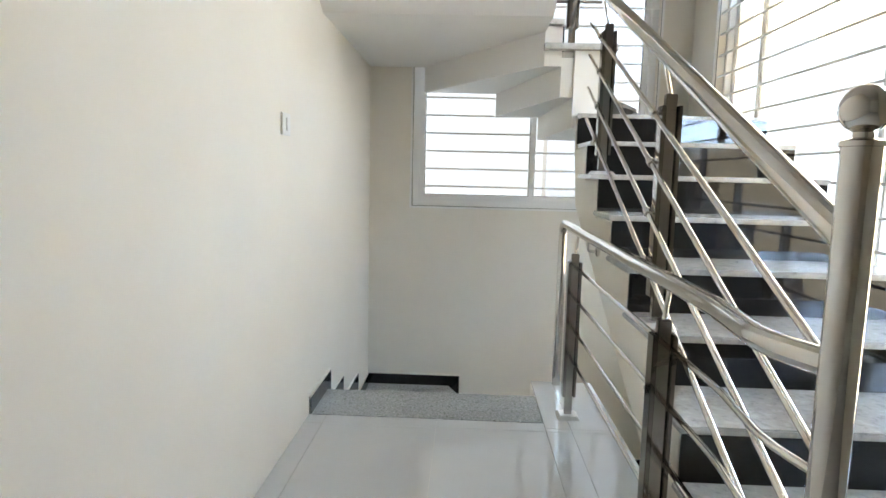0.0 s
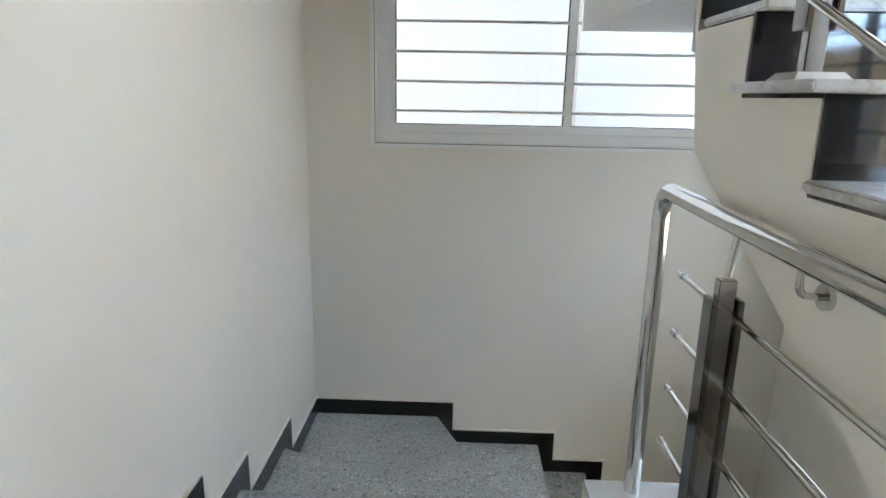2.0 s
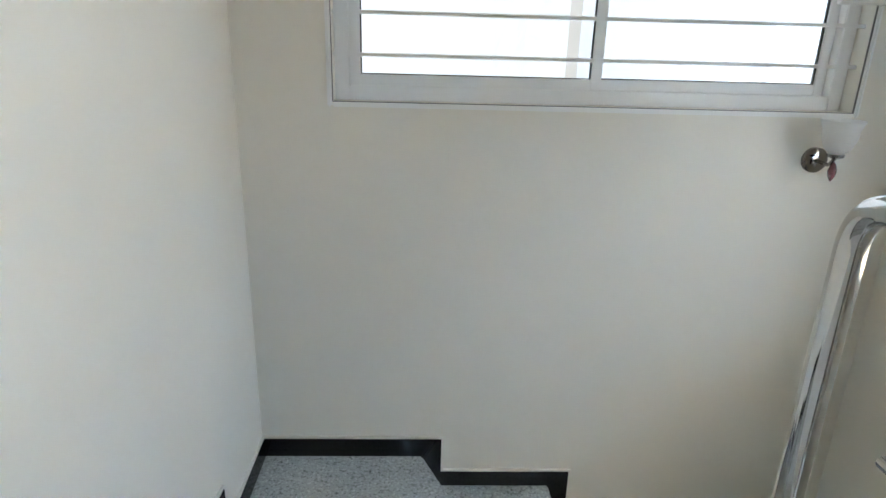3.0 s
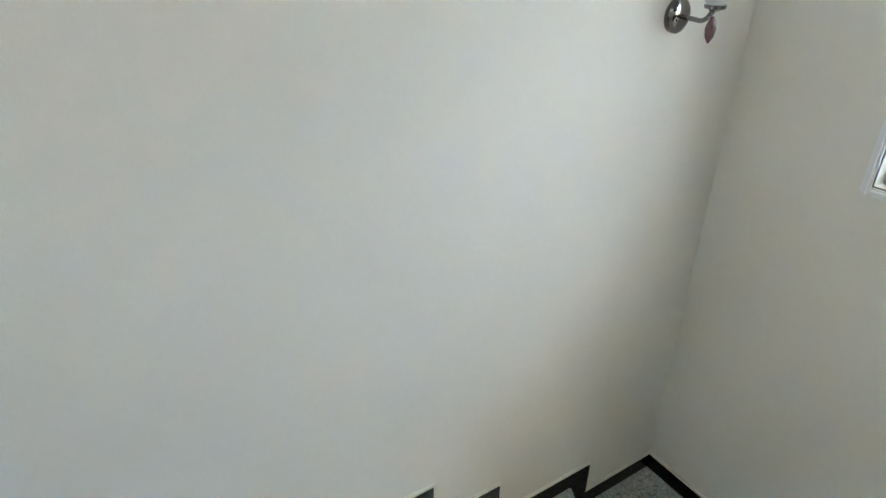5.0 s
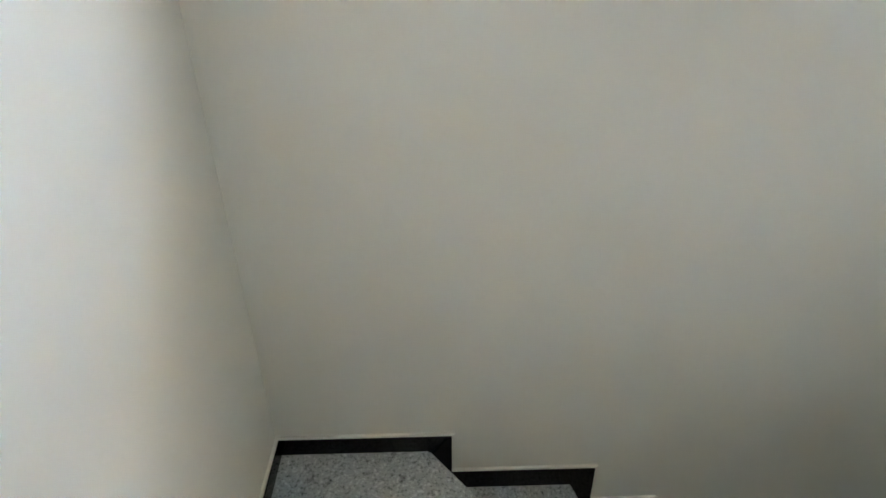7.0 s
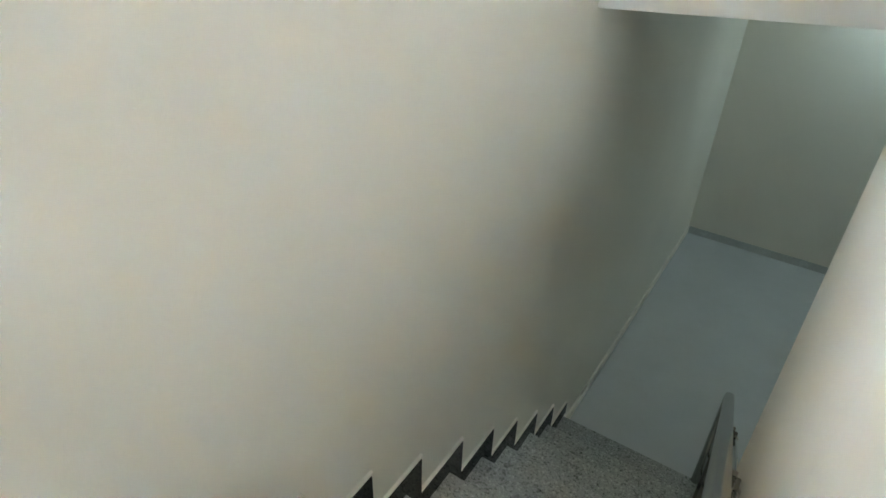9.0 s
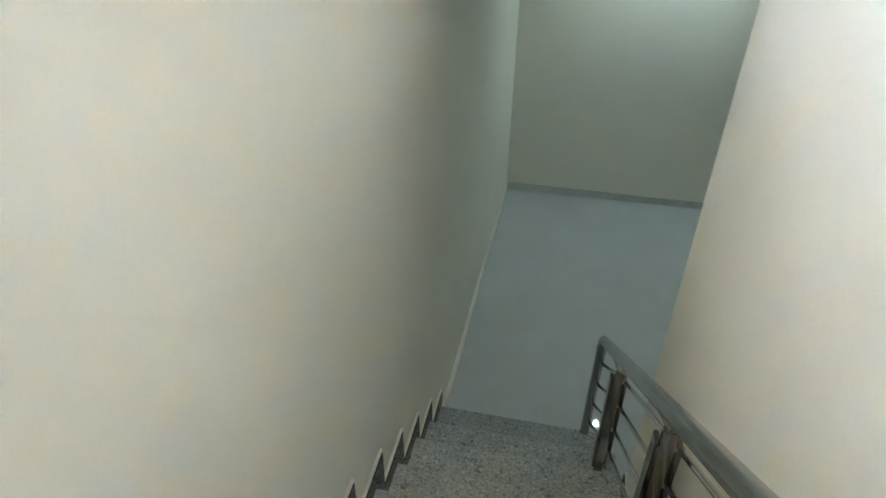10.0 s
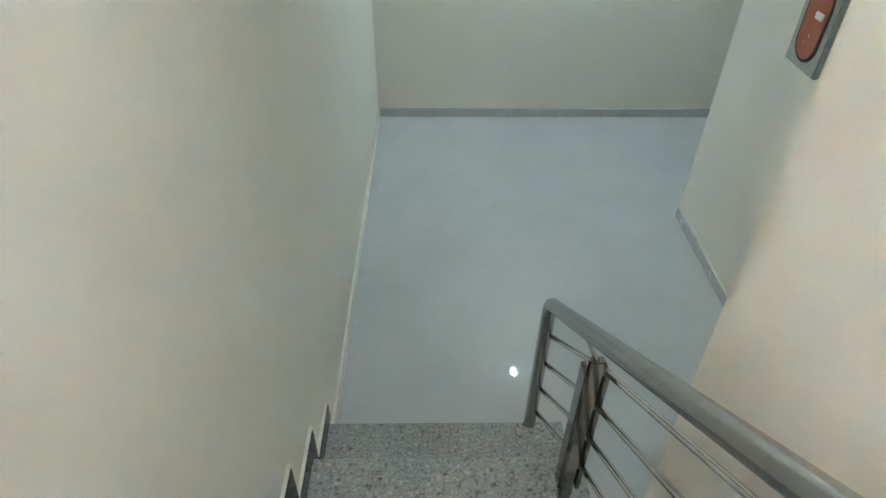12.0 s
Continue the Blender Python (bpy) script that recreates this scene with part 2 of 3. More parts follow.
# lower room
bm = boxed(-0.23, XR, YL - 0.2, YF, ZL - 0.12, ZL)
box(bm, -2.6, -0.23, YL - 0.2, 0.265, ZL - 0.12, ZL)
bmesh.ops.remove_doubles(bm, verts=bm.verts, dist=1e-5)
tagged(part("floor_lower", bm, TILE_LOW), "polished pale grey tile floor of the lower hall", "floor", kind="structure")
tagged(part("wall_lower_end", boxed(-2.6, XR, YL - 0.2, YL, ZL, -SLAB), WALL), "off-white plaster wall at the end of the lower hall", "wall", kind="structure")
PX, PY = 0.52, 0.065
bm = prism([(PX, PY), (PX, 2.62), (SX0, 2.62), (SX0, 2.8), (0, 2.8), (0, PY + 0.2), (-2.4, PY + 0.2), (-2.4, PY)], ZL, -SLAB)
tagged(part("wall_lower_side", bm, WALL), "off-white plaster side wall of the lower hall", "wall", kind="structure")
tagged(part("wall_lower_west", boxed(-2.6, -2.4, YL, PY + 0.2, ZL, -SLAB), WALL), "plain off-white wall closing the lower hall", "wall", kind="structure")
tagged(part("ceiling_lower", boxed(-2.6, -0.23, YL - 0.2, PY + 0.3, -SLAB, 0), CEIL), "white painted ceiling of the lower hall", "ceiling", kind="structure")

# ---- lower staircase ----
NOSE_L = [3.57, 3.965, 4.55]                 # where the first nosings meet the west wall
NOSE_F = [0.715, 1.31, 1.605, 2.10]          # the end wall
NOSE_R = [4.62, 4.06, 3.795, 3.532, 3.242, 2.962, 2.694, 2.42, 2.146, 1.85]   # the east wall
NOSE_T = NOSE_R[2:7] + [2.39, 2.112, 1.822]  # treads of the straight part
XO = 1.62                                    # open end of the lowest treads


def straight_x(y):
    return SX1 if y > SY0 - 0.02 else XO


lines = [((0, 3.57), (SX0, 3.585)), ((0, 3.965), (SX0, 3.985)), ((0, 4.535), (1.24, 3.995)),
         ((0.715, YF), (1.24, 3.992)), ((1.31, YF), (1.31, 3.85)), ((1.605, YF), (1.40, 3.85)), ((2.10, YF), (1.49, 3.85)),
         ((XR, 4.62), (SX1, 3.85)), ((XR, 4.06), (SX1, 3.80))]
lines += [((XR, y), (straight_x(y), y)) for y in NOSE_T]
stair = thing("lower_staircase", "grey speckled granite staircase with winders, turning down to the lower hall", "staircase")
corners = {3: (0, YF), 7: (XR, YF)}
g = 0.003
for k, (outer, inner) in enumerate(lines):
    if k == 0:
        poly = [(0, 3.17), (SX0, 3.17), inner, outer]
    else:
        po, pi = lines[k - 1]
        # each tread runs a little under the riser behind it
        poly = [po, pi] + ([(SX0, 3.85)] if k == 4 else []) + [inner, outer] + ([corners[k]] if k in corners else [])
        if 8 < k and straight_x(outer[1]) != straight_x(po[1]):
            poly = [po, pi, (SX1, SY0), (XO, SY0), inner, outer]
    clean = []
    for p in poly:
        if not clean or (Vector(p) - Vector(clean[-1])).length > 0.004:
            clean.append(p)
    z = step_z(k) + (0.014 if 3 < k < 8 else 0.0)
    back = list(clean)
    if k:
        po, pi = lines[k - 1]
        far = {inner: pi, outer: po}
        back = [tuple(Vector(p).lerp(Vector(far[p]), 0.03 / max(0.12, (Vector(p) - Vector(far[p])).length))) if p in far else p for p in clean]
    part("tread", prism(clean, z - 0.03, z, bevel=0.008), GRANITE, stair)
    if k:
        part("riser", prism(back, z - 0.30, z - 0.031), WALL if k < 16 else BLACK, stair)
    else:
        part("riser", prism(clean, -SLAB, -0.031), BLACK, stair)

# black granite skirting, stepped along the treads
HS, HT = 0.09, 0.014


def step_profile(noses, first, k, far_end, sense, HS=HS):
    """(run, z) outline of a stepped band: from first, over the nosings, to far_end; sense is +1 or -1 along the run."""
    top, low = [], []
    a, z = first, step_z(k)
    for nose in noses:
        b = nose + sense * HS
        top += [(a, z + HS), (b, z + HS)]
        low += [(a if a == first else a - sense * HS, z - 0.0), (nose, z)]
        k += 1
        a, z = b, step_z(k)
    top += [(a, z + HS), (far_end, z + HS)]
    low += [(a - sense * HS, z), (far_end, z)]
    return top + low[::-1]


def skirting(args, d0, d1, axis, label):
    body = part("baseboard", side_prism(step_profile(*args), d0, d1, axis), BLACK)
    t0, t1 = (d0, d1 - 0.003) if label_side(d0, d1) else (d0 + 0.003, d1)
    part("plaster_edge", side_prism(step_profile(*args, HS + 0.010), t0, t1, axis), WALL, body, "thin pale plaster edge over the skirting")
    return tagged(body, label, "skirting", kind="structure")


def label_side(d0, d1):
    """True where the wall lies on the low side of the skirting."""
    return abs(d0) < 1e-6 or abs(d0 - SX1) < 1e-6


SK = "black granite skirting stepped along the stair wall"
skirting((NOSE_L, 3.17, 0, YF, 1), 0.0, HT, "x", SK)
skirting((NOSE_F, 0.0, 3, XR, 1), YF - HT, YF, "y", SK)
p = (NOSE_R[:-1], YF, 7, 1.793, -1)
skirting(p, XR - HT, XR, "x", SK)
p = (NOSE_R[2:6], 3.85, 9, SY0, -1)
skirting(p, SX1, SX1 + HT, "x", SK)

# ---- upper staircase ----
UR, URUN = 0.184, 0.34
XS, XT = 1.485, 1.470        # plastered side, and the overhanging tread ends


def uz(k):
    return 0.967 + UR * (k - 5)


def uy(k):
    return 2.451 + URUN * (k - 5)


upper = thing("upper_staircase", "white plastered staircase with pale marble treads and black risers", "staircase", (0, 0, 0))
for k in range(1, 10):
    y0, y1 = uy(k), uy(k + 1)
    if k < 9:
        part("tread", boxed({7: 1.445, 8: 1.497}.get(k, XT), XR, y0 - 0.025, y1 + 0.01, uz(k) - 0.024, uz(k), bevel=0.005), MARBLE, upper)
    part("riser", boxed(XS + 0.004, XR, y0, y0 + 0.012, (uz(k - 1) if k > 1 else 0.0) - 0.002, uz(k) - 0.025), BLACK, upper)
prof = [(uy(1) + 0.014, 0.0)]
for k in range(1, 10):
    prof += [(uy(k) + 0.012, uz(k) - 0.034), (uy(k + 1) + 0.012, uz(k) - 0.034)]
prof[-1] = (3.86, uz(9) - 0.034)
prof += [(3.86, 1.55), (3.745, 1.15), (1.42, 0.0)]
part("stringer", side_prism(prof, XS, XR, "x"), WALL, upper, "white plastered side and soffit")
b = [((XR, 3.86), (XS, 3.86)), ((2.2, YF), (XS, 3.86)), ((1.40, YF), (1.46, 3.86)), ((1.045, YF), (1.38, 3.86)), ((0.45, YF), (SX0, 3.86)), ((0, 3.5), (SX0, 3.5))]
wc = {0: (XR, YF), 4: (0, YF)}
for j in range(5):
    (o0, i0), (o1, i1) = b[j], b[j + 1]
    poly = [i0, o0] + ([wc[j]] if j in wc else []) + [o1, i1]
    if i0 == i1:
        poly = poly[:-1]
    z = uz(9 + j)
    part("winder", prism(poly, z - 0.27 if j < 4 else z - 0.25, z - 0.033), CEIL, upper, "white plastered winder with a stepped soffit")
    lip = 0.0 if j in (1, 2) else 0.05
    ins = [(i0[0], i0[1] - lip)] + poly[1:-1] + [(poly[-1][0], poly[-1][1] - lip)]
    part("tread", prism(ins, z - 0.032, z), MARBLE, upper)
part("inner_wall", boxed(1.455, 1.70, 3.842, 3.96, 1.69, uz(11) + 0.006), CEIL, upper, "white plastered inner face of the winders")
part("ledge", boxed(1.27, 1.71, 3.80, 3.97, uz(11) + 0.007, uz(11) + 0.042), MARBLE, upper)
for j in range(1, 5):
    (ox, oy), (ix, iy) = b[j]
    d = Vector((ox - ix, oy - iy)).normalized()
    nx, ny = d.y * 0.012, -d.x * 0.012
    part("riser", prism([(ix, iy + 0.01), (ox, oy), (ox + nx, oy + ny), (ix + nx, iy + 0.01 + ny)], uz(8 + j) + 0.001, uz(9 + j) - 0.033), BLACK, upper)
part("skirting", boxed(2.2, XR - 0.014, YF - 0.014, YF, uz(9), uz(9) + HS), BLACK, upper)
part("skirting", boxed(XR - 0.014, XR, 4.69, YF, uz(9), uz(9) + HS), BLACK, upper)
part("soffit", side_prism([(3.5, uz(13) - 0.25), (3.5, uz(13)), (1.2, uz(13) + 1.25), (1.2, uz(13) + 1.0)], 0.0, SX0, "x"), CEIL, upper, "white plastered soffit of the next flight")

# ---- railings ----
def frustum(x, y, z0, z1, r0, r1):
    """A square plate with sloping edges."""
    bm = bmesh.new()
    lo, hi = ([bm.verts.new((x + i * r, y + j * r, z)) for i, j in ((-1, -1), (1, -1), (1, 1), (-1, 1))] for r, z in ((r0, z0), (r1, z1)))
    bm.faces.new(hi)
    bm.faces.new(lo[::-1])
    for i in range(4):
        bm.faces.new((lo[i], lo[(i + 1) % 4], hi[(i + 1) % 4], hi[i]))
    return bm


def rail_post(parent, x, y, z0, z1, xr, zr, base=True):
    """A square post between two plates coloured dark for their reflections, with a thin rod up to the handrail at xr,
    zr.
    """
    stem = part("post", boxed(x - 0.0205, x + 0.0205, y - 0.014, y + 0.014, z0, z1, bevel=0.003), STEEL_POST, parent, "polished steel post")
    h = z1 - z0
    for s in (-1, 1):
        part("side_plate", boxed(x + s * 0.029 - 0.007, x + s * 0.029 + 0.007, y - 0.027, y + 0.027, z0 + 0.13 * h, z1 - 0.05 * h, bevel=0.002), STEEL_DARK, stem, "polished plate with dark reflections put into its colour")
    part("stem_rod", tube([(x, y, z1 - 0.01), (xr, y, zr)], 0.008, 10), STEEL, stem, smooth=True)
    if base:
        part("base_plate", frustum(x, y, z0, z0 + 0.018, 0.061, 0.046), STEEL_SATIN, stem, "bright square foot plate")


def bar_run(parent, pts, posts, x_post):
    """One thin bar, clamped to the side of each post by a collar on a short stub."""
    bar = part("bar", tube(pts, 0.0092, 12), STEEL, parent, smooth=True)
    a, b = Vector(pts[-2]), Vector(pts[-1])
    for y in posts:
        t = (y - a.y) / (b.y - a.y)
        c = a.lerp(b, t)
        d = (b - a).normalized()
        part("collar", tube([c - d * 0.017, c + d * 0.017], 0.0145, 12), STEEL, bar, smooth=True)
        part("stub", tube([c, (x_post, c.y, c.z)], 0.0075, 10), STEEL, bar, smooth=True)


XL = 1.43
NX, NY = 1.449, 1.01        # newel post
landing_rail = thing("landing_railing", "polished stainless steel railing along the landing edge", "railing")
ZH = 1.035
part("handrail", tube(rounded([(NX, NY + 0.02, ZH - 0.02), (XL - 0.03, 1.16, ZH - 0.02), (XL, 1.45, ZH - 0.018), (XL, 3.80, ZH), (XL, 3.80, 0.0)], 0.09, 9), 0.026, 20), STEEL, landing_rail, "round polished handrail", smooth=True)
for y in (1.79, 3.28):
    rail_post(landing_rail, XL - 0.012, y, 0.0, 0.91, XL, ZH - 0.02)
for z in (0.29, 0.465, 0.64, 0.815):
    bend = rounded([(NX, NY + 0.03, z), (XL - 0.008, 1.17, z), (XL + 0.02, 1.45, z), (XL + 0.02, 3.62, z)], 0.07)
    bar_run(landing_rail, bend, (1.79, 3.28), XL - 0.012)
    part("bar_cap", tube([(XL + 0.02, 3.61, z), (XL + 0.02, 3.64, z)], 0.012, 10), STEEL, landing_rail, smooth=True)

bracket = part("bracket", tube(rounded([(XS - 0.008, 3.02, 0.955), (XL, 3.02, 0.958), (XL, 3.02, ZH - 0.02)], 0.02), 0.007, 10), STEEL, landing_rail, "bent steel bracket to the stair side", smooth=True)
part("rose", tube([(XS - 0.012, 3.02, 0.955), (XS + 0.002, 3.02, 0.955)], 0.024, 20), STEEL, bracket, smooth=True)

up_rail = thing("stair_railing", "polished stainless steel railing with a ball-topped newel post", "railing")
part("newel", tube([(NX, NY, 0.0), (NX, NY, 1.375)], 0.030, 28), STEEL, up_rail, "stout round steel newel post", smooth=True)
part("ball", lathe([(0.030, 0), (0.034, 0.001), (0.034, 0.009), (0.027, 0.012), (0.016, 0.015), (0.015, 0.024)] + [(0.039 * math.sin(a), 0.059 - 0.039 * math.cos(a)) for a in [0.42 + i * 0.2 for i in range(14)]], (NX, NY, 1.375)), STEEL, up_rail, "polished steel ball", smooth=True)
part("floor_ring", lathe([(0.030, 0.0), (0.055, 0.0), (0.055, 0.006), (0.034, 0.014), (0.030, 0.014)], (NX, NY, 0.001)), STEEL, up_rail, smooth=True)
UX = 1.5


def hz(y):
    return 1.283 + 0.462 * (y - 1.162)


part("handrail", tube([(NX + 0.01, NY + 0.01, hz(1.02)), (UX, 3.80, hz(3.80))], 0.028, 20), STEEL, up_rail, "round polished handrail", smooth=True)
for y, k in ((2.24, 4), (3.30, 7)):
    rail_post(up_rail, UX + 0.037, y, uz(k), hz(y) - 0.165, UX, hz(y) - 0.02)
for h in (0.232, 0.405, 0.583, 0.76):
    bar_run(up_rail, [(NX + 0.015, 1.03, hz(1.03) - h), (UX, 3.60, hz(3.60) - h)], (2.24, 3.30), UX + 0.037)
rail_post(up_rail, 1.43, 3.845, uz(11) + 0.042, 2.80, 1.43, 2.95, base=False)
for z in (2.36,):
    part("bar", tube([(1.30, 3.845, z), (1.60, 3.845, z)], 0.009, 10), STEEL, up_rail, smooth=True)

low_rail = thing("lower_stair_railing", "polished stainless steel railing on the lower flight", "railing")
LX = 1.76


def lz(y):
    return -2.282 + 0.735 * (y - 1.875)


part("handrail", tube(rounded([(LX, 4.15, lz(4.15)), (LX, 1.85, lz(1.85)), (LX, 1.834, step_z(16))], 0.05, 8), 0.0245, 20), STEEL_DIM, low_rail, "round polished handrail", smooth=True)
rail_post(low_rail, LX - 0.043, 2.27, step_z(15), -2.105, LX, lz(2.27) - 0.02, base=False)
rail_post(low_rail, LX - 0.047, 3.135, step_z(12), -1.455, LX, lz(3.135) - 0.02, base=False)
for h in (0.165, 0.32, 0.475, 0.63):
    bar_run(low_rail, [(LX - 0.02, 1.838, lz(1.838) - h), (LX - 0.074, 2.22, lz(2.22) - h), (LX - 0.084, 4.15, lz(4.15) - h)], (2.27, 3.135), LX - 0.045)

# ---- windows ----
def window(name, axis, face, a0, a1, z0, z1, mullions, bar_z, label, seal, bead, set_back, f, s):
    """Aluminium sliding window set back in its opening, with flat bars across on the room's side."""
    w = thing(name, label, "window", kind="structure")

    def slab(p0, p1, q0, q1, d0, d1, bevel=0.0):
        if axis == "y":
            return boxed(p0, p1, face + d0, face + d1, q0, q1, bevel=bevel)
        return boxed(face + d0, face + d1, p0, p1, q0, q1, bevel=bevel)

    for p0, p1, q0, q1 in ((a0, a0 + f, z0, z1), (a1 - f, a1, z0, z1), (a0 + f, a1 - f, z0, z0 + f), (a0 + f, a1 - f, z1 - f, z1)):
        part("window_frame", slab(p0, p1, q0, q1, set_back, set_back + 0.09, 0.004), ALU, w)
    edges = [a0 + f] + list(mullions) + [a1 - f]
    for i, (p0, p1) in enumerate(zip(edges, edges[1:])):
        d = set_back + 0.015 + 0.028 * (i % 2)
        q0, q1 = z0 + f, z1 - f
        p0, p1 = p0 - (0.02 if i else 0), p1 + (0.02 if i < len(edges) - 2 else 0)
        sash = part("sash", slab(p0, p0 + s, q0, q1, d, d + 0.026, 0.003), ALU, w)
        part("stile", slab(p1 - s, p1, q0, q1, d, d + 0.026, 0.003), ALU, sash)
        part("rail", slab(p0 + s, p1 - s, q0, q0 + s, d, d + 0.026, 0.003), ALU, sash)
        part("rail", slab(p0 + s, p1 - s, q1 - s, q1, d, d + 0.026, 0.003), ALU, sash)
        for e0, e1, r0, r1 in ((p0 + s, p0 + s + 0.005, q0 + s, q1 - s), (p1 - s - 0.005, p1 - s, q0 + s, q1 - s), (p0 + s, p1 - s, q0 + s, q0 + s + 0.004)):
            part("gasket", slab(e0, e1, r0, r1, d + 0.006, d + 0.02), seal, sash)
        pane = part("pane", slab(p0 + s, p1 - s, q0 + s, q1 - s, d + 0.010, d + 0.015), glass_m, sash)
        pane.visible_shadow = False
    for z in bar_z:
        part("bar", slab(a0, a1, z - 0.007, z + 0.007, set_back - 0.045, set_back - 0.031, 0.002), ALU, w)
    # plaster bead round the opening
    for p0, p1, q0, q1 in ((a0 - bead, a0, z0 - bead, z1 + bead), (a1, a1 + bead, z0 - bead, z1 + bead), (a0, a1, z0 - bead, z0), (a0, a1, z1, z1 + bead)):
        part("trim", slab(p0, p1, q0, q1, -bead * 0.45, 0.02, bead * 0.3), CEIL, w)
    for p0, p1, q0, q1 in ((a0, a0 + 0.003, z0, z1), (a1 - 0.003, a1, z0, z1), (a0 + 0.003, a1 - 0.003, z0, z0 + 0.003)):
        part("sealant", slab(p0, p1, q0, q1, 0.002, 0.008), SEAL, w)
    return w


window("window_1", "y", YF, *W1[:2], *W1[2:], [1.375], [1.215 + 0.148 * i for i in range(12)], "white aluminium sliding window with horizontal security bars", GASKET, 0.018, 0.09, 0.055, 0.042)
window("window_2", "x", XR, *W2[:2], *W2[2:], [1.9, 2.9, 4.15], [0.57 + 0.15 * i for i in range(16)], "wide white aluminium window with horizontal security bars", GREY_SEAL, 0.027, 0.06, 0.036, 0.036)

# glowing backdrops for the daylight beyond the windows
bm = boxed(-6, 9, YF + 2.6, YF + 2.65, ZL, 12)
tagged(part("backdrop", bm, BACK_N), "bright pale daylight beyond the window", "backdrop", kind="structure")
# neighbour's wall glows by itself; its edge is a dimmer copy for the shade
tagged(part("backdrop", boxed(1.72, 2.85, YF + 1.85, YF + 2.2, ZL, 7), BACK_WALL), "pale wall of the next house, daylight put in as glow", "backdrop", kind="structure")
tagged(part("backdrop", boxed(2.85, 3.02, YF + 1.87, YF + 2.2, ZL, 7), BACK_EDGE), "edge of the next house, shade put in as dimmer glow", "backdrop", kind="structure")
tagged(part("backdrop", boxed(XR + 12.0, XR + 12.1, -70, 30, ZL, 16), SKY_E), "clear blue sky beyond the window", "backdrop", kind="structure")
# block and canopy are made up, to limit the blue sky light indoors
tagged(part("backdrop", boxed(XR + 11.0, XR + 11.6, -68, 28, ZL, 3.2), WARM_GLOW_E), "added glowing block that hides the low sky and gives warm light", "backdrop", kind="structure")
tagged(part("backdrop", boxed(XR + 0.252, XR + 2.1, -1.5, YF + 0.1, 2.48, 2.60), CANOPY_GLOW_E), "added glowing canopy that cuts off the high sky", "backdrop", kind="structure")

# ---- lower hall light ----
lamp = thing("downlight", "round recessed ceiling downlight giving cool white light", "ceiling light", (1.297, -0.912, -SLAB))
m, n, l, bs = material("lamp_lens")
bs.inputs["Emission Color"].default_value = (0.68, 0.91, 1.0, 1)
bs.inputs["Emission Strength"].default_value = 1150.0
part("ring", lathe([(0.050, 0.0), (0.050, -0.008), (0.015, -0.010), (0.015, 0.0)], (0, 0, -0.0005)), PLASTIC, lamp, smooth=True)
part("lens", lathe([(0.014, -0.004), (0.014, -0.009), (0.0125, -0.014), (0.009, -0.018), (0.004, -0.0205), (0.0, -0.021)], (0, 0, 0)), m, lamp, "glowing frosted lens")

beam = bpy.data.lights.new("downlight_beam", "SPOT")
beam.energy, beam.spot_size, beam.spot_blend, beam.shadow_soft_size, beam.color = 2.3, radians(160), 1.0, 0.02, (0.66, 0.90, 1.0)
new("downlight_beam", beam).matrix_world = look((1.297, -0.912, -SLAB - 0.045), (1.297, -0.912, -2.0))

# ---- small fixtures ----
sc = thing("wall_sconce", "chrome wall lamp with frosted glass shade and red drop", "wall lamp", (2.24, YF, 0.865))
bm = lathe([(0.050, 0.0), (0.050, 0.012), (0.039, 0.02), (0.0, 0.022)], (0, 0, 0))
bmesh.ops.rotate(bm, verts=bm.verts, matrix=Matrix.Rotation(radians(90), 3, "X"))
part("base", bm, CHROME, sc, "round chrome wall plate", smooth=True)
part("arm", tube(rounded([(0, -0.015, 0), (0, -0.10, -0.005), (0.0, -0.125, 0.03)], 0.03), 0.007, 10), CHROME, sc, smooth=True)
part("cup", lathe([(0.010, 0.0), (0.028, 0.008), (0.030, 0.018)], (0, -0.125, 0.025)), CHROME, sc, smooth=True)
part("shade", lathe([(0.020, 0.0), (0.045, 0.02), (0.060, 0.06), (0.062, 0.09), (0.075, 0.125), (0.072, 0.126), (0.058, 0.09), (0.056, 0.06), (0.041, 0.024), (0.016, 0.006)], (0, -0.125, 0.042)), frost_m, sc, "frosted glass tulip shade", smooth=True)
part("drop", lathe([(0.003, 0.0), (0.010, -0.012), (0.016, -0.032), (0.012, -0.055), (0.002, -0.072)], (0, -0.125, 0.012)), DROP, sc, "dark red glass drop", smooth=True)

sw = thing("light_switch", "white plastic light switch on the wall", "switch", (0, 2.765, 1.522))
part("plate", boxed(0.0, 0.010, -0.06, 0.06, -0.05, 0.05, bevel=0.003), PLASTIC, sw)
part("rocker", boxed(0.010, 0.015, -0.012, 0.028, -0.030, 0.030, bevel=0.002), PLASTIC, sw)

bx = thing("electrical_box", "open wall box with grey frame and orange inside", "wall box", (PX, 0.79, -1.69))


def slot(r, half, x0, x1):
    """A flat plate with round ends, standing upright."""
    bm = bmesh.new()
    pts = [(r * math.cos(a), r * math.sin(a) + (half if math.sin(a) >= 0 else -half)) for a in [i * math.tau / 28 for i in range(28)]]
    lo, hi = ([bm.verts.new((x, y, z)) for y, z in pts] for x in (x0, x1))
    bm.faces.new(hi)
    bm.faces.new(lo[::-1])
    for i in range(28):
        bm.faces.new((lo[i], lo[(i + 1) % 28], hi[(i + 1) % 28], hi[i]))
    return bm


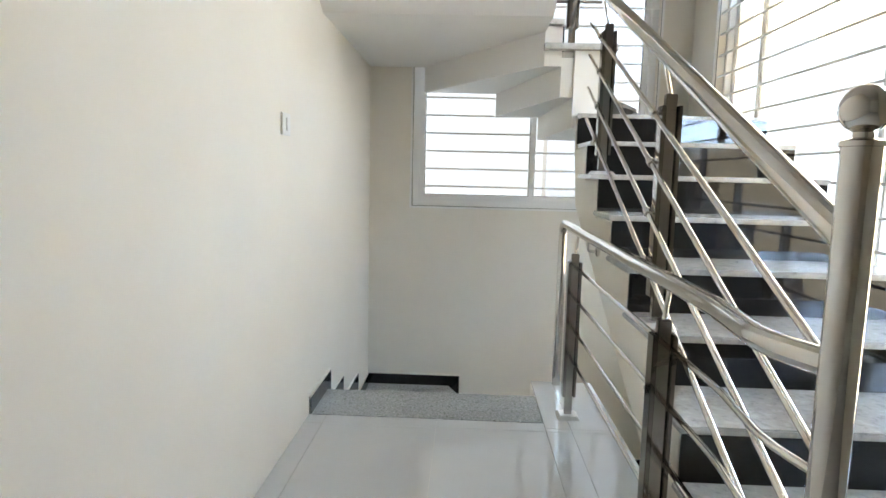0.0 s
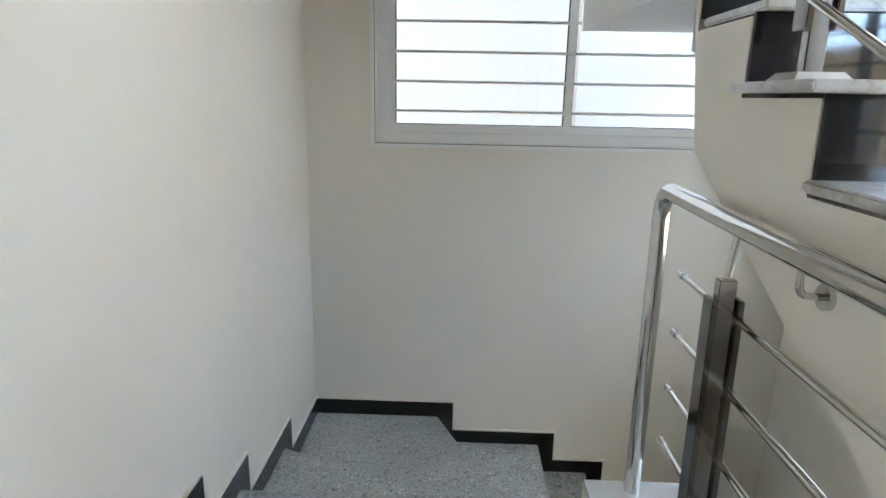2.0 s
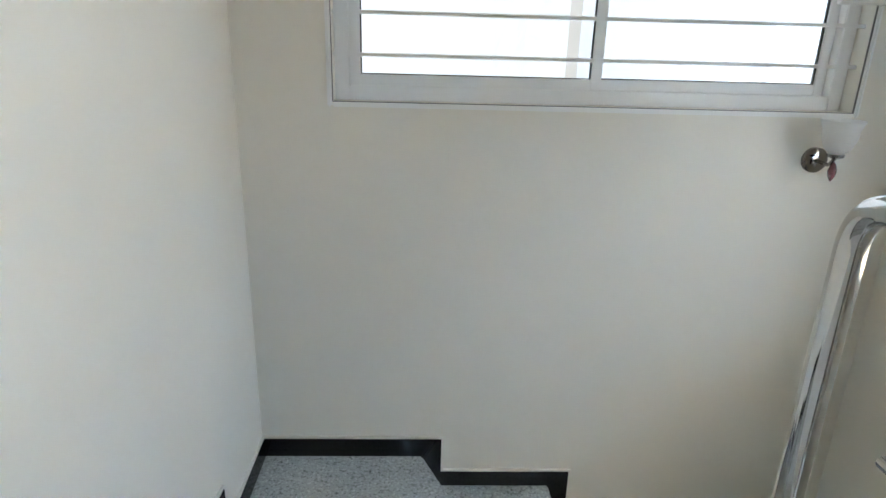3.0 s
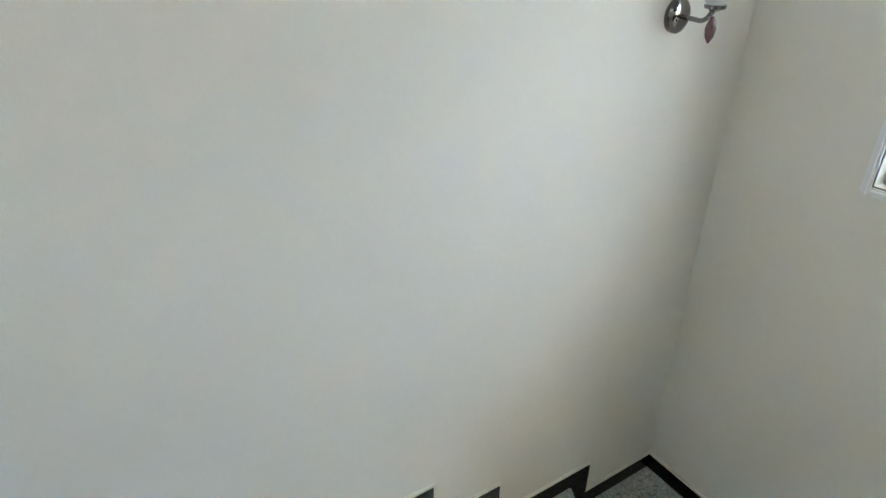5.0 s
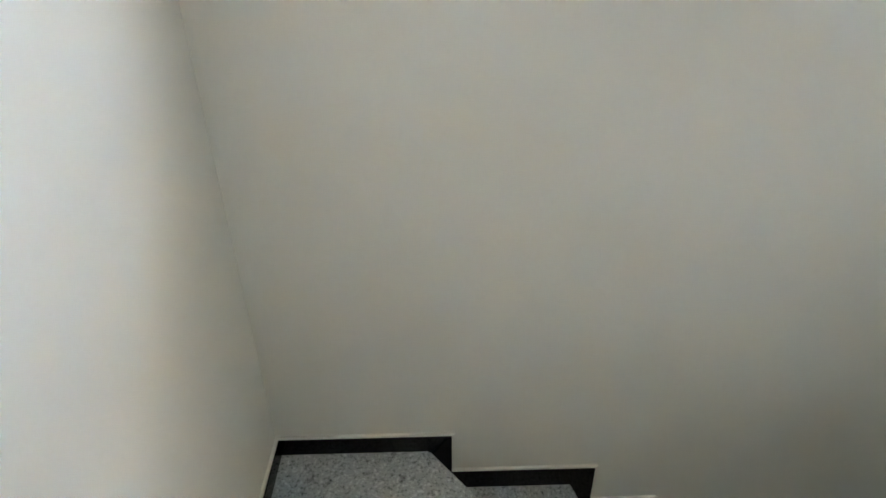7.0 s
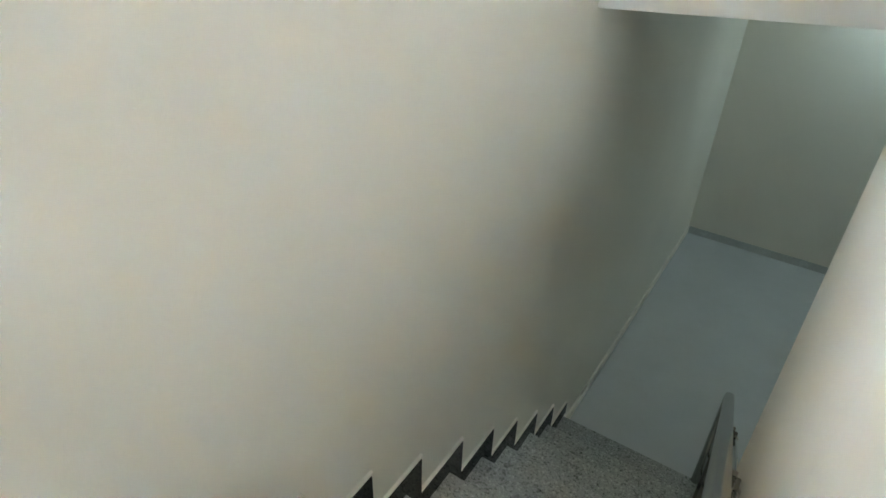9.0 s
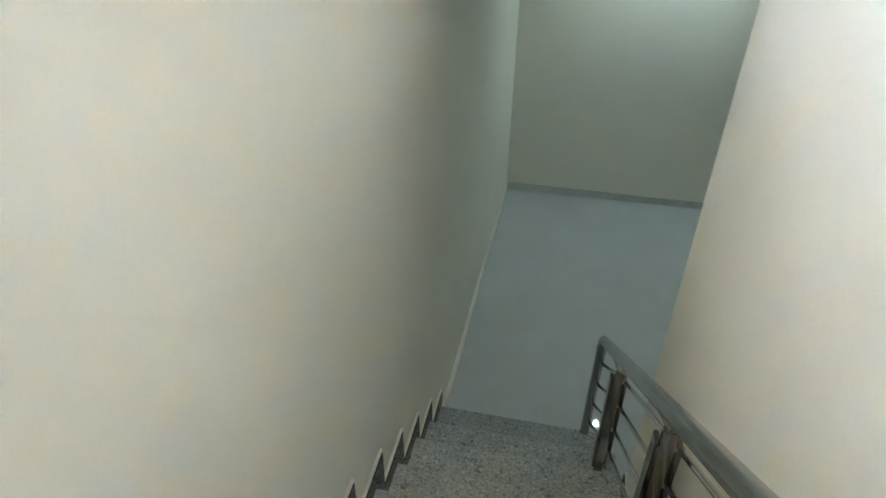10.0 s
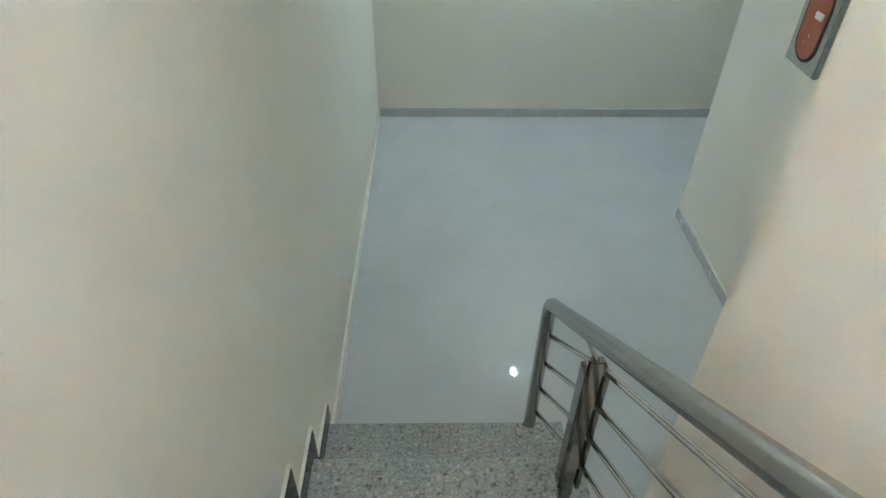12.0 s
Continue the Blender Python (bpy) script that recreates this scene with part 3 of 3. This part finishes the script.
part("cover", boxed(0.0, 0.03, -0.13, 0.13, -0.20, 0.20, bevel=0.006), PANEL, bx, "grey-green enamelled cover")
part("recess", slot(0.092, 0.075, 0.028, 0.0325), GASKET, bx, "dark rim of the opening")
inset = part("inset", slot(0.078, 0.075, 0.03, 0.036), ORANGE, bx, "orange plastic inset")
part("clip", boxed(0.036, 0.046, 0.005, 0.062, 0.022, 0.05, bevel=0.002), PLASTIC, inset, "white clip")
part("rib", boxed(0.036, 0.040, -0.05, 0.05, 0.085, 0.095, bevel=0.001), ORANGE, inset)
for y, z in ((-0.01, -0.085), (0.012, -0.055)):
    part("screw", boxed(0.036, 0.042, y - 0.006, y + 0.006, z - 0.006, z + 0.006, bevel=0.002), STEEL, inset)

# ---- floor pieces ----
SK2 = "grey skirting at the foot of the wall"
tagged(part("baseboard", boxed(-2.4, XR, YL, YL + 0.014, ZL, ZL + 0.072), SKIRT_LOW), SK2, "skirting", kind="structure")
tagged(part("baseboard", boxed(PX, PX + 0.014, PY, 2.6, ZL, ZL + 0.072), SKIRT_LOW), SK2, "skirting", kind="structure")
tagged(part("baseboard", boxed(XR - 0.012, XR, YL + 0.014, 1.79, ZL, ZL + 0.085), WALL), "off-white skirting along the lower hall wall", "skirting", kind="structure")

tiles = {}


def tile(x0, x1, y0, y1, z, mat, parent):
    key = (round(x1 - x0, 4), round(y1 - y0, 4), mat.name)
    if key not in tiles:
        ob = part("tile", boxed(-(x1 - x0) / 2, (x1 - x0) / 2, -(y1 - y0) / 2, (y1 - y0) / 2, -0.012, 0, bevel=0.0012), mat, parent)
        tiles[key] = ob.data
    else:
        ob = new("tile", tiles[key])
        ob.parent = parent
    ob.location = ((x0 + x1) / 2, (y0 + y1) / 2, z)


def tile_floor(x0, x1, y0, y1, xs, ys, z, mat, parent, gap=0.0008):
    ex = [x0] + [v for v in sorted(xs) if x0 + 0.02 < v < x1 - 0.02] + [x1]
    ey = [y0] + [v for v in sorted(ys) if y0 + 0.02 < v < y1 - 0.02] + [y1]
    for a, b2 in zip(ex, ex[1:]):
        for c, d in zip(ey, ey[1:]):
            tile(a + gap, b2 - gap, c + gap, d - gap, z, mat, parent)


grid_x = [0.1 + 0.6 * i for i in range(-5, 6)]
grid_y = [3.06 - 1.2 * i for i in range(0, 8)]
tile_floor(0, SX0, -3.2, 3.17, grid_x, grid_y, 0, TILE, landing)
tile_floor(SX0, SX1, -3.2, SY1, [1.41], grid_y + [3.1], 0, TILE, landing)
tile_floor(SX1, XR, -3.2, 1.42, [2.2], grid_y, 0, TILE, landing)
